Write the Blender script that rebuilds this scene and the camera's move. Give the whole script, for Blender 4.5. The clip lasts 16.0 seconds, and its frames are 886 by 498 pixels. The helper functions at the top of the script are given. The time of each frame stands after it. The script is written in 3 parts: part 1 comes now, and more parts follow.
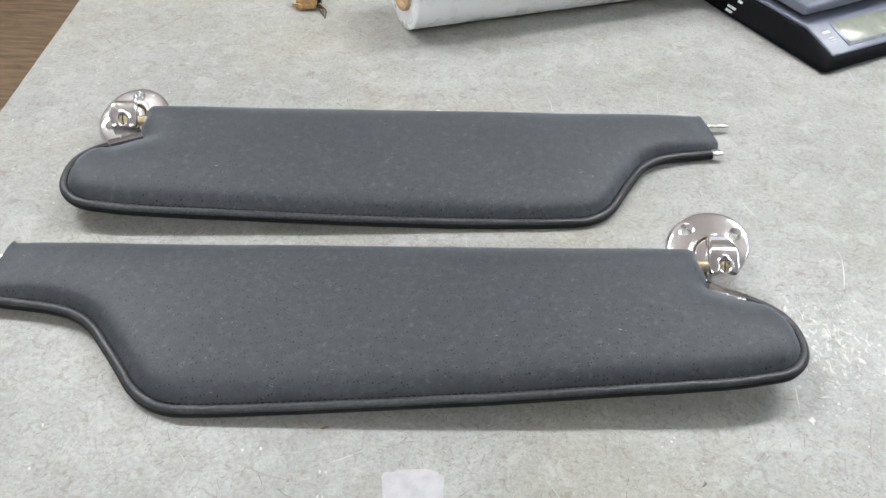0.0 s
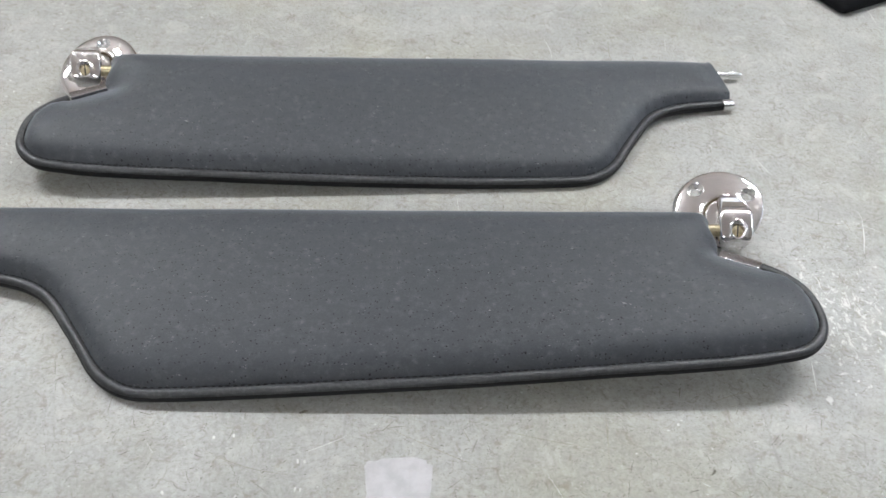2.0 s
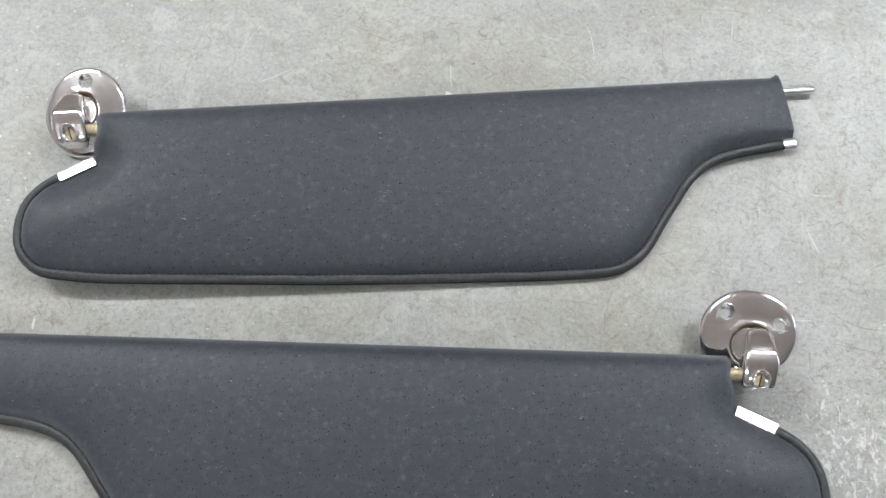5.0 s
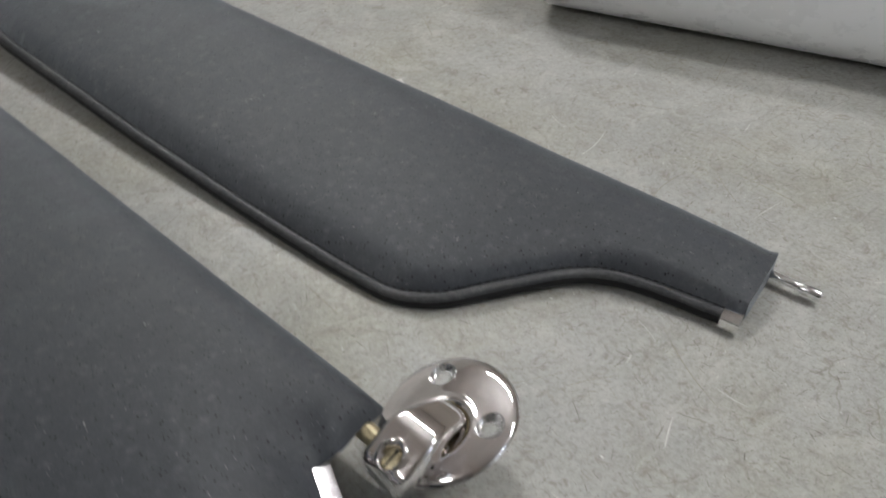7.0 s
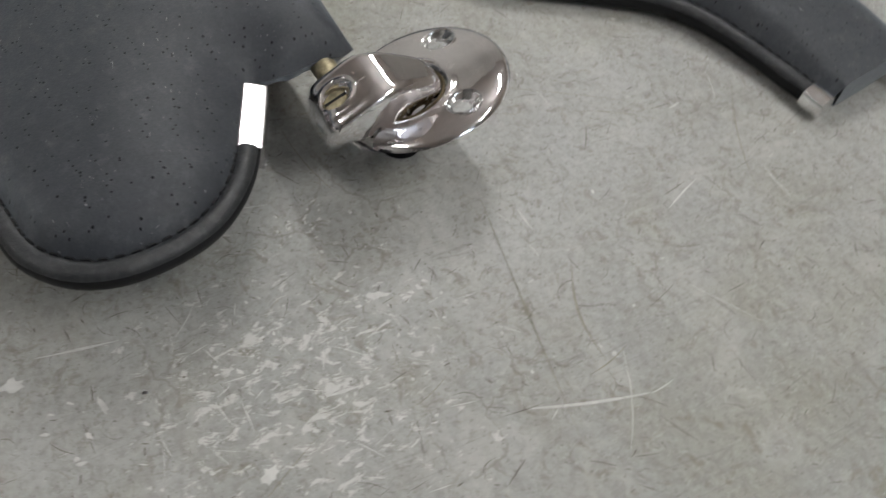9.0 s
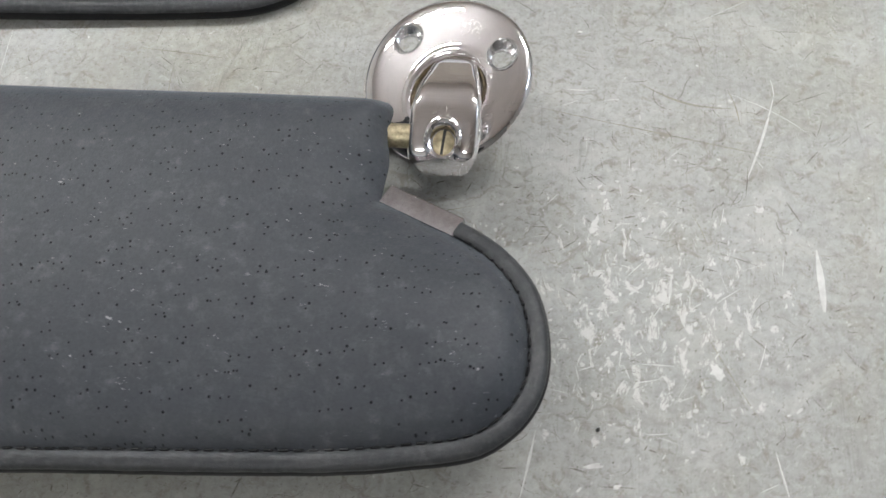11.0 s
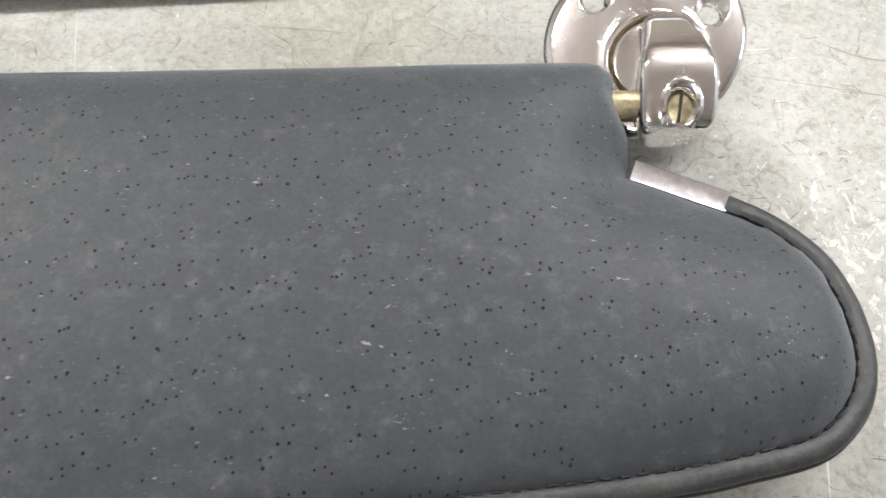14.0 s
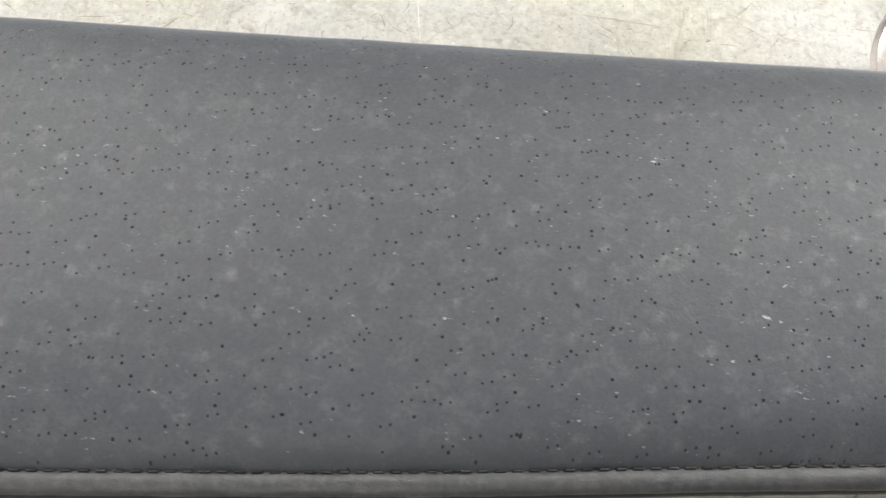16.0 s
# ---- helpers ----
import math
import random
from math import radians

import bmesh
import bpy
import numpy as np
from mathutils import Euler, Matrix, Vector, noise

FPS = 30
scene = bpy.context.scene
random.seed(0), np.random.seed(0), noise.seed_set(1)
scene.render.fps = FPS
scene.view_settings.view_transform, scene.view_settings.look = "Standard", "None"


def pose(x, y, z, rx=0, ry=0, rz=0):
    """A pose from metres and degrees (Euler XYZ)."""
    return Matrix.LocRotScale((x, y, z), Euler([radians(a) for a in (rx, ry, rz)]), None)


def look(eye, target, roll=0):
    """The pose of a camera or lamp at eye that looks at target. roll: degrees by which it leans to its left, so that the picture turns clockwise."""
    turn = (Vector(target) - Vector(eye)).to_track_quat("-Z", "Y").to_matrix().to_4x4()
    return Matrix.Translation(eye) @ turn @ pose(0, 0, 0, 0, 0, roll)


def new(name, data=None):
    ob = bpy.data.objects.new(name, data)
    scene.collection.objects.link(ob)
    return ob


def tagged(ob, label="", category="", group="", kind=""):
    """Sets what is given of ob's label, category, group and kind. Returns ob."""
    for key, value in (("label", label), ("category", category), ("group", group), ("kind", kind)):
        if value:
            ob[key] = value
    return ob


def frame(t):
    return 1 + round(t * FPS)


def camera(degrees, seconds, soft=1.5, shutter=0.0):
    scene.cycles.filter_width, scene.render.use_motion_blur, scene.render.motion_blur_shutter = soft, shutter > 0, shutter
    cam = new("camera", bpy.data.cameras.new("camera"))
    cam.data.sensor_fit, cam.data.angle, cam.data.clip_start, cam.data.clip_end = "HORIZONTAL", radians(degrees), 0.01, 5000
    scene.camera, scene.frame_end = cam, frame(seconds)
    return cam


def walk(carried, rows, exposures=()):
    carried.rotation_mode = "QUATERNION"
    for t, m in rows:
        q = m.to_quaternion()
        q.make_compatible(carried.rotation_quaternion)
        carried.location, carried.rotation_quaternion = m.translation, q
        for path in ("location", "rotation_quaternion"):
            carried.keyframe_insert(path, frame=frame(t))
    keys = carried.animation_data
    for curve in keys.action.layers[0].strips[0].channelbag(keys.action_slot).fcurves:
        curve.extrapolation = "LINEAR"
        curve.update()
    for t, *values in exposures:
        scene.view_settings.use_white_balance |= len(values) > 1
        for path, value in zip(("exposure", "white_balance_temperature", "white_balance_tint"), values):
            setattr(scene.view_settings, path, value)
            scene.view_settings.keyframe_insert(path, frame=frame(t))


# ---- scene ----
from mathutils import geometry

cam = camera(54.1, 16.0, shutter=0.25)
PATH = [
    (0, (-0.019, 0.004, 0.396), (0.045, 1.504, -0.926), 4.0),
    (0.5, (-0.024, -0.005, 0.368), (0.04, 1.523, -0.92), 4.2),
    (1, (-0.027, -0.013, 0.341), (0.05, 1.537, -0.919), 4.6),
    (1.5, (-0.025, -0.005, 0.347), (0.057, 1.543, -0.918), 4.0),
    (2, (-0.013, 0.047, 0.379), (0.061, 1.449, -1.046), 4.2),
    (2.5, (0.016, 0.083, 0.432), (0.078, 1.275, -1.173), 5.4),
    (3, (0.0, 0.107, 0.48), (-0.015, 1.147, -1.229), 3.3),
    (3.5, (-0.015, 0.137, 0.506), (-0.029, 0.997, -1.299), -1.1),
    (3.8, (0.002, 0.218, 0.517), (-0.067, 0.882, -1.368), -6.5),
    (4, (0.002, 0.228, 0.524), (-0.035, 0.945, -1.343), -3.9),
    (4.5, (-0.001, 0.299, 0.538), (-0.022, 0.918, -1.364), -2.1),
    (5, (0.006, 0.32, 0.52), (-0.03, 0.961, -1.374), -0.7),
    (5.2, (0.001, 0.299, 0.5), (-0.047, 0.984, -1.378), -1.2),
    (7.3, (0.34, 0.306, 0.225), (-0.794, 1.337, -1.059), 3.7),
    (7.5, (0.345, 0.33, 0.208), (-0.751, 1.262, -1.181), 4.9),
    (8, (0.352, 0.338, 0.21), (-0.731, 1.166, -1.253), 11.1),
    (8.5, (0.357, 0.354, 0.213), (-0.762, 1.09, -1.273), 12.5),
    (9, (0.339, 0.346, 0.199), (-0.625, 1.039, -1.411), 10.2),
    (9.2, (0.327, 0.336, 0.201), (-0.557, 1.005, -1.463), 7.2),
    (11.3, (0.191, 0.269, 0.236), (0.051, 1.179, -1.539), -6.5),
    (11.5, (0.182, 0.266, 0.233), (0.055, 1.192, -1.535), -6.5),
    (12, (0.167, 0.331, 0.192), (0.096, 1.276, -1.569), -8.3),
    (12.5, (0.165, 0.34, 0.181), (0.261, 1.28, -1.582), -0.1),
    (13, (0.155, 0.319, 0.185), (0.27, 1.212, -1.601), 1.9),
    (13.5, (0.131, 0.299, 0.193), (0.269, 1.195, -1.589), 5.0),
    (14, (0.105, 0.285, 0.202), (0.247, 1.208, -1.567), 7.5),
    (14.5, (0.085, 0.281, 0.207), (0.238, 1.192, -1.566), 10.2),
    (15, (0.064, 0.278, 0.209), (0.192, 1.173, -1.575), 10.6),
    (15.5, (0.045, 0.272, 0.209), (0.106, 1.169, -1.577), 8.0),
    (16, (0.023, 0.272, 0.21), (0.076, 1.176, -1.573), 7.8),
]
EXPOSURES = ((0, 0.1, 6300, 10), (3, -0.12, 6300, 10), (5, -0.05, 6250, 10), (7.5, -0.76, 6600, 10), (9.2, -0.76, 6600, 10), (11.5, -0.10, 6400, 10), (12, -0.22, 6450, 10), (12.5, -0.57, 6600, 10), (13.2, -0.22, 6700, 10), (14, 0.36, 6800, 10), (16, 0.62, 6850, 10))
walk(cam, [(t, look(eye, target, roll)) for t, eye, target, roll in PATH], EXPOSURES)
# ceiling lights and two added fills: x, y, turn in degrees, kind of tube
LIGHTS = ((-1.40, 1.32, 4, "white"), (1.20, 1.36, 4, "white"), (-0.6, -2.0, 4, "south_fill"), (3.3, 0.6, 80, "cool_fill"))
LAMP_STRENGTH = 95.0


# ---- world and lights ----
world = bpy.data.worlds.new("world")
scene.world = world
world.use_nodes = True
world.node_tree.nodes["Background"].inputs[0].default_value = (0.75, 0.85, 1.0, 1)
world.node_tree.nodes["Background"].inputs[1].default_value = 0.15


# ---- materials ----
class Mat:
    """A small builder of node materials."""

    def __init__(self, name, color=(0.5, 0.5, 0.5), rough=0.5, metal=0.0):
        self.m = bpy.data.materials.new(name)
        self.m.use_nodes = True
        self.t = self.m.node_tree
        self.b = self.t.nodes["Principled BSDF"]
        self.b.inputs["Base Color"].default_value = (*color, 1)
        self.b.inputs["Roughness"].default_value = rough
        self.b.inputs["Metallic"].default_value = metal
        self.coords = self.t.nodes.new("ShaderNodeTexCoord").outputs["Object"]
        self.bumps = None

    def node(self, kind, **inputs):
        n = self.t.nodes.new(kind)
        for key, value in inputs.items():
            self.put(n, key.replace("_", " "), value)
        return n

    def put(self, n, key, value):
        s = n.inputs[int(key[1:]) if key[0] == "i" and key[1:].isdigit() else key]
        if isinstance(value, bpy.types.NodeSocket):
            self.t.links.new(value, s)
        else:
            s.default_value = value

    def mapped(self, scale=(1, 1, 1), turn=0.0, move=(0, 0, 0)):
        n = self.node("ShaderNodeMapping", Vector=self.coords)
        n.inputs["Scale"].default_value = scale
        n.inputs["Rotation"].default_value = (0, 0, turn)
        n.inputs["Location"].default_value = move
        return n.outputs[0]

    def noise(self, scale, detail=4.0, rough=0.55, vector=None, distort=0.0):
        return self.node("ShaderNodeTexNoise", Vector=vector or self.coords, Scale=scale, Detail=detail, Roughness=rough, Distortion=distort).outputs[0]

    def cells(self, scale, feature="F1", random_ness=1.0, vector=None, out="Distance", flat=False):
        n = self.t.nodes.new("ShaderNodeTexVoronoi")
        n.feature = feature
        n.voronoi_dimensions = "2D" if flat else "3D"
        self.put(n, "Vector", vector or self.coords)
        self.put(n, "Scale", scale)
        self.put(n, "Randomness", random_ness)
        return n.outputs[out]

    def ramp(self, fac, a, b, lo=0.0, hi=1.0):
        n = self.t.nodes.new("ShaderNodeMapRange")
        n.interpolation_type = "SMOOTHSTEP"
        for key, value in (("Value", fac), ("From Min", a), ("From Max", b), ("To Min", lo), ("To Max", hi)):
            self.put(n, key, value)
        return n.outputs[0]

    def maths(self, op, a, b=0.0):
        n = self.t.nodes.new("ShaderNodeMath")
        n.operation = op
        self.put(n, "i0", a)
        self.put(n, "i1", b)
        return n.outputs[0]

    def mix(self, fac, a, b):
        n = self.t.nodes.new("ShaderNodeMix")
        n.data_type = "RGBA"
        self.put(n, "i0", fac)
        for key, value in (("i6", a), ("i7", b)):
            self.put(n, key, value if isinstance(value, bpy.types.NodeSocket) else (*value, 1))
        return n.outputs[2]

    def color(self, c):
        self.put(self.b, "Base Color", c)
        return self

    def rough(self, r):
        self.put(self.b, "Roughness", r)
        return self

    def bump(self, height, strength=0.3, distance=0.001):
        n = self.node("ShaderNodeBump", Height=height, Strength=strength, Distance=distance)
        if self.bumps is not None:
            self.put(n, "Normal", self.bumps)
        self.bumps = n.outputs[0]
        self.put(self.b, "Normal", self.bumps)
        return self


def make_bench_metal():
    k = Mat("worn_grey_bench_paint", rough=0.5)
    broad = k.noise(7, 5, 0.6)
    olive = k.noise(6, 6, 0.65, k.mapped((1, 1, 1), 0, (4, 7, 0)))
    blotch = k.noise(38, 6, 0.65, distort=0.4)
    fine = k.noise(330, 6, 0.75)
    c = k.mix(k.ramp(broad, 0.35, 0.68), (0.335, 0.335, 0.322), (0.43, 0.43, 0.413))
    c = k.mix(k.ramp(olive, 0.45, 0.70, 0, 0.55), c, (0.37, 0.355, 0.275))
    c = k.mix(k.ramp(blotch, 0.46, 0.78, 0, 0.40), c, (0.25, 0.225, 0.165))
    c = k.mix(k.ramp(k.noise(16, 6, 0.7), 0.56, 0.74, 0, 0.5), c, (0.50, 0.50, 0.49))
    c = k.mix(k.ramp(fine, 0.38, 0.68, 0.02, 0.50), c, (0.20, 0.195, 0.165))
    c = k.mix(k.ramp(k.noise(120, 6, 0.7, distort=1.5), 0.53, 0.67, 0, 0.60), c, (0.20, 0.18, 0.13))
    c = k.mix(k.ramp(k.noise(210, 7, 0.8, distort=2.5), 0.52, 0.66, 0, 0.52), c, (0.50, 0.50, 0.47))
    c = k.mix(k.ramp(k.noise(48, 6, 0.7, k.mapped((1, 1, 1), 0, (2, 5, 0)), 1.0), 0.50, 0.68, 0, 0.42), c, (0.50, 0.495, 0.465))
    # fine crazing of the old paint
    bent = k.t.nodes.new("ShaderNodeVectorMath")
    bent.operation = "MULTIPLY_ADD"
    k.put(bent, "i0", k.node("ShaderNodeTexNoise", Vector=k.coords, Scale=70.0, Detail=4.0).outputs["Color"])
    k.put(bent, "i1", (0.025, 0.025, 0.0))
    k.put(bent, "i2", k.coords)
    for scale, lo, amount in ((34, 0.50, 0.5), (75, 0.54, 0.45)):
        craze = k.ramp(k.cells(scale, "DISTANCE_TO_EDGE", 1.0, bent.outputs[0], flat=True), 0.0, 0.022, 1, 0)
        c = k.mix(k.maths("MULTIPLY", craze, k.ramp(k.noise(18, 4, 0.65, k.mapped((1, 1, 1), 0, (scale, 2, 0))), lo, lo + 0.12, 0, amount)), c, (0.17, 0.155, 0.11))
    c = k.mix(k.ramp(k.noise(620, 5, 0.75), 0.56, 0.65, 0, 0.55), c, (0.14, 0.13, 0.10))
    # hair-fine scratches in several directions
    for turn, scale, amount in ((0.35, 60, 0.22), (1.2, 75, 0.2), (2.3, 66, 0.22), (2.9, 90, 0.2), (0.8, 150, 0.28), (1.9, 170, 0.28)):
        v = k.mapped((1, 0.045, 1), turn, (turn, 0.3 * turn, 0))
        line = k.ramp(k.cells(scale, "DISTANCE_TO_EDGE", 1.0, v), 0.0, 0.012, 1, 0)
        gate = k.ramp(k.noise(26, 3, 0.6, k.mapped((1, 1, 1), turn, (3 * turn, 1, 0))), 0.55, 0.64, 0, amount)
        c = k.mix(k.maths("MULTIPLY", line, gate), c, (0.13, 0.12, 0.10))
    # scuffed-through white chips, thick where parts are dragged over the bench
    flat = k.node("ShaderNodeMapping", Vector=k.coords)
    flat.inputs["Location"].default_value = (-0.243, -0.378, 0)
    flat = flat.outputs[0]
    apart = k.t.nodes.new("ShaderNodeVectorMath")
    apart.operation = "LENGTH"
    k.put(apart, "i0", flat)
    near = k.ramp(apart.outputs["Value"], 0.010, 0.070, 0.115, 0)
    chip = k.noise(300, 7, 0.74, k.mapped((1, 0.55, 1), 0.5), 0.6)
    chip = k.ramp(k.maths("ADD", chip, near), 0.645, 0.700)
    c = k.mix(k.maths("MULTIPLY", chip, 0.62), c, (0.70, 0.70, 0.67))
    # bare metal where the front edge is rubbed
    x, y = k.node("ShaderNodeSeparateXYZ", Vector=k.coords).outputs[:2]
    rub = k.maths("SUBTRACT", k.maths("SUBTRACT", y, k.maths("MULTIPLY", x, 0.008)), k.maths("MULTIPLY", k.maths("SUBTRACT", k.noise(22, 6, 0.7), 0.46), 0.018))
    bare = k.ramp(rub, 0.2308, 0.2322, 1, 0)
    c = k.mix(bare, c, k.mix(k.ramp(k.noise(160, 5, 0.7), 0.4, 0.7), (0.80, 0.80, 0.81), (0.60, 0.60, 0.61)))
    k.put(k.b, "Metallic", k.maths("MULTIPLY", bare, 0.3))
    k.color(c)
    k.rough(k.ramp(blotch, 0.3, 0.8, 0.40, 0.66))
    k.bump(fine, 0.12, 0.0004).bump(blotch, 0.15, 0.0012)
    return k.m


def make_vinyl():
    k = Mat("perforated_black_vinyl", (0.017, 0.0205, 0.0275), 0.5)
    k.put(k.b, "Sheen Weight", 0.42)
    k.put(k.b, "Sheen Tint", (0.87, 0.93, 1.0, 1))
    k.put(k.b, "Sheen Roughness", 0.45)
    grain = k.cells(1500)
    leather = k.noise(900, 3, 0.6)
    hole = None
    for n, move in enumerate(((0, 0, 0), (0.0021, 0.0005, 0), (0.4013, 0.2031, 0))):
        v = k.mapped((1, 1, 1), 0.0 if n < 2 else 0.6, move)
        scale = 160 if n < 2 else 120
        dot = k.ramp(k.cells(scale, "F1", 1.0, v, flat=True), 0.030, 0.060, 1, 0)
        keep = k.ramp(k.cells(scale, "F1", 1.0, v, "Color", True), *((0.20, 0.22), (0.50, 0.52), (0.45, 0.47))[n])
        dot = k.maths("MULTIPLY", dot, keep)
        hole = dot if hole is None else k.maths("MAXIMUM", hole, dot)
    dust = k.ramp(k.noise(170, 7, 0.8), 0.46, 0.80, 0, 0.24)
    smudge = k.ramp(k.cells(120, flat=True), 0.02, 0.34, 0.24, 0)
    smudge = k.maths("MULTIPLY", smudge, k.ramp(k.noise(300, 5, 0.75), 0.42, 0.68))
    smudge = k.maths("MULTIPLY", smudge, k.ramp(k.noise(35, 3, 0.6), 0.42, 0.58))
    speck = k.ramp(k.noise(900, 3, 0.7, k.mapped((0.45, 1, 1), 0.3, (5, 2, 0))), 0.64, 0.72, 0, 0.42)
    gate = k.ramp(k.noise(90, 4, 0.6, k.mapped((1, 1, 1), 0, (9, 1, 0))), 0.48, 0.62)
    c = k.mix(dust, (0.017, 0.0205, 0.0275), (0.16, 0.17, 0.165))
    c = k.mix(smudge, c, (0.20, 0.205, 0.20))
    c = k.mix(k.maths("MULTIPLY", speck, gate), c, (0.5, 0.5, 0.5))
    c = k.mix(k.maths("MULTIPLY", hole, 0.9), c, (0.001, 0.001, 0.001))
    k.put(k.b, "Specular IOR Level", k.maths("MULTIPLY", k.maths("SUBTRACT", 1.0, k.maths("MULTIPLY", hole, 0.85)), 0.62))
    k.color(c)
    k.rough(k.ramp(leather, 0.3, 0.7, 0.52, 0.66))
    k.bump(grain, 0.18, 0.0002).bump(leather, 0.15, 0.0002)
    k.bump(k.maths("SUBTRACT", 1.0, hole), 0.25, 0.0003)
    return k.m


def make_piping():
    k = Mat("black_vinyl_piping", (0.013, 0.0145, 0.017), 0.40)
    crease = k.noise(420, 5, 0.7)
    c = k.mix(k.ramp(crease, 0.42, 0.72, 0, 0.5), (0.018, 0.020, 0.023), (0.075, 0.075, 0.077))
    c = k.mix(k.ramp(k.noise(60, 4, 0.6), 0.45, 0.75, 0, 0.4), c, (0.06, 0.06, 0.06))
    k.color(c)
    k.bump(crease, 0.45, 0.0006).bump(k.noise(1300, 4, 0.7), 0.45, 0.0003)
    return k.m


def make_chrome():
    k = Mat("pitted_chrome", (0.92, 0.89, 0.89), 0.04, 1.0)
    pits = k.ramp(k.cells(900, flat=True), 0.06, 0.24, 1, 0)
    gate = k.ramp(k.noise(130, 3, 0.6), 0.55, 0.63)
    p = k.maths("MULTIPLY", pits, gate)
    k.color(k.mix(p, (0.93, 0.91, 0.91), (0.55, 0.52, 0.50)))
    k.rough(k.maths("ADD", k.ramp(k.noise(90, 5, 0.7), 0.45, 0.75, 0.012, 0.08), k.maths("MULTIPLY", p, 0.5)))
    k.bump(k.noise(60, 2, 0.5), 0.06, 0.002).bump(k.noise(260, 3, 0.6), 0.05, 0.0006)
    return k.m


def make_plain(name, color, rough=0.5, metal=0.0, scale=200.0, contrast=0.25, bump=0.15, spec=0.5):
    k = Mat(name, color, rough, metal)
    k.put(k.b, "Specular IOR Level", spec)
    n = k.noise(scale, 5, 0.65)
    dark = tuple(v * (1 - contrast) for v in color)
    light = tuple(min(1, v * (1 + contrast)) for v in color)
    k.color(k.mix(k.ramp(n, 0.3, 0.7), dark, light))
    k.rough(k.ramp(n, 0.25, 0.75, max(0.02, rough - 0.08), min(1, rough + 0.08)))
    k.bump(n, bump, 0.2 / scale)
    return k.m


def make_floor():
    k = Mat("brown_plank_floor", rough=0.6)
    grain = k.noise(9, 6, 0.65, k.mapped((1, 9, 1), 0.25))
    c = k.mix(k.ramp(grain, 0.3, 0.7), (0.10, 0.065, 0.035), (0.24, 0.165, 0.10))
    c = k.mix(k.ramp(k.noise(5, 5, 0.7), 0.5, 0.75, 0, 0.6), c, (0.07, 0.05, 0.035))
    k.color(c).bump(grain, 0.3, 0.002)
    return k.m


BENCH = make_bench_metal()
VINYL = make_vinyl()
PIPING = make_piping()
CHROME = make_chrome()
BRASS = make_plain("tarnished_brass", (0.44, 0.38, 0.25), 0.42, 0.75, 500, 0.35)
DARK_BRASS = make_plain("dark_brass", (0.10, 0.075, 0.04), 0.5, 0.6, 600, 0.4)
STEEL = make_plain("bright_steel", (0.86, 0.86, 0.86), 0.16, 1.0, 300, 0.06, 0.015)
CLIP = make_plain("dull_clip_metal", (0.60, 0.58, 0.60), 0.2, 1.0, 700, 0.12, 0.08)
SHADE_STRIP = make_plain("black_shade_strip", (0.004, 0.004, 0.005), 0.5, 0, 500, 0.3, 0.2, 0.3)
THREAD = make_plain("black_thread", (0.005, 0.005, 0.006), 0.6, 0, 2000, 0.3)
SLOT_SHADE = make_plain("dark_slot_shade", (0.012, 0.012, 0.012), 0.7)
FILM = make_plain("white_plastic_film", (0.93, 0.94, 0.96), 0.3, 0, 60, 0.01, 0.05)
CARD = make_plain("tan_cardboard", (0.46, 0.33, 0.20), 0.8, 0, 150, 0.15)
BLACK = make_plain("black_plastic", (0.005, 0.005, 0.006), 0.65, 0, 300, 0.3, 0.15, 0.08)
BLUEGREY = make_plain("blue_grey_plastic", (0.17, 0.185, 0.24), 0.35, 0, 150, 0.12)
GLASS = make_plain("dull_display", (0.29, 0.30, 0.25), 0.2, 0, 40, 0.15)
INK = make_plain("white_ink", (0.75, 0.75, 0.75), 0.6)
RESIDUE = make_plain("pale_tape_residue", (0.455, 0.445, 0.455), 0.55, 0, 120, 0.10)
CHIP = make_plain("pale_chip", (0.58, 0.58, 0.555), 0.5, 0, 300, 0.12)
MARK = make_plain("dark_scratch", (0.14, 0.128, 0.10), 0.6, 0, 300, 0.3)
OLIVE = make_plain("yellowed_scratch", (0.265, 0.25, 0.195), 0.6, 0, 300, 0.3)
# tones of the unseen north and south walls are set for reflections
TAN = make_plain("brown_wall_tone", (0.42, 0.38, 0.34), 0.8, 0, 4, 0.1)
GREY = make_plain("grey_wall_tone", (0.25, 0.245, 0.24), 0.8, 0, 4, 0.08)
CEIL = make_plain("ceiling_paint", (0.64, 0.61, 0.605), 0.8, 0, 4, 0.05)
ENAMEL = make_plain("white_lamp_enamel", (0.80, 0.80, 0.79), 0.4, 0, 40, 0.04)
WALLS = make_plain("wall_paint", (0.55, 0.54, 0.52), 0.8, 0, 4, 0.08)
WOOD = make_plain("splintered_wood", (0.50, 0.31, 0.14), 0.7, 0, 250, 0.35, 0.3)
FLOOR = make_floor()


def make_lamp(name, color, strength):
    m = bpy.data.materials.new(name)
    m.use_nodes = True
    m.node_tree.nodes["Principled BSDF"].inputs["Emission Color"].default_value = (*color, 1)
    m.node_tree.nodes["Principled BSDF"].inputs["Emission Strength"].default_value = strength
    return m


LAMP = make_lamp("lamp_tube", (0.965, 0.985, 0.985), LAMP_STRENGTH)
# dimmer and bluish tubes are unseen fill for chrome, hems and blue slopes
TUBES = {"white": LAMP, "south_fill": make_lamp("south_fill_tube", (0.965, 0.985, 0.985), 0.75 * LAMP_STRENGTH), "cool_fill": make_lamp("cool_fill_tube", (0.72, 0.84, 1.0), 0.5 * LAMP_STRENGTH)}


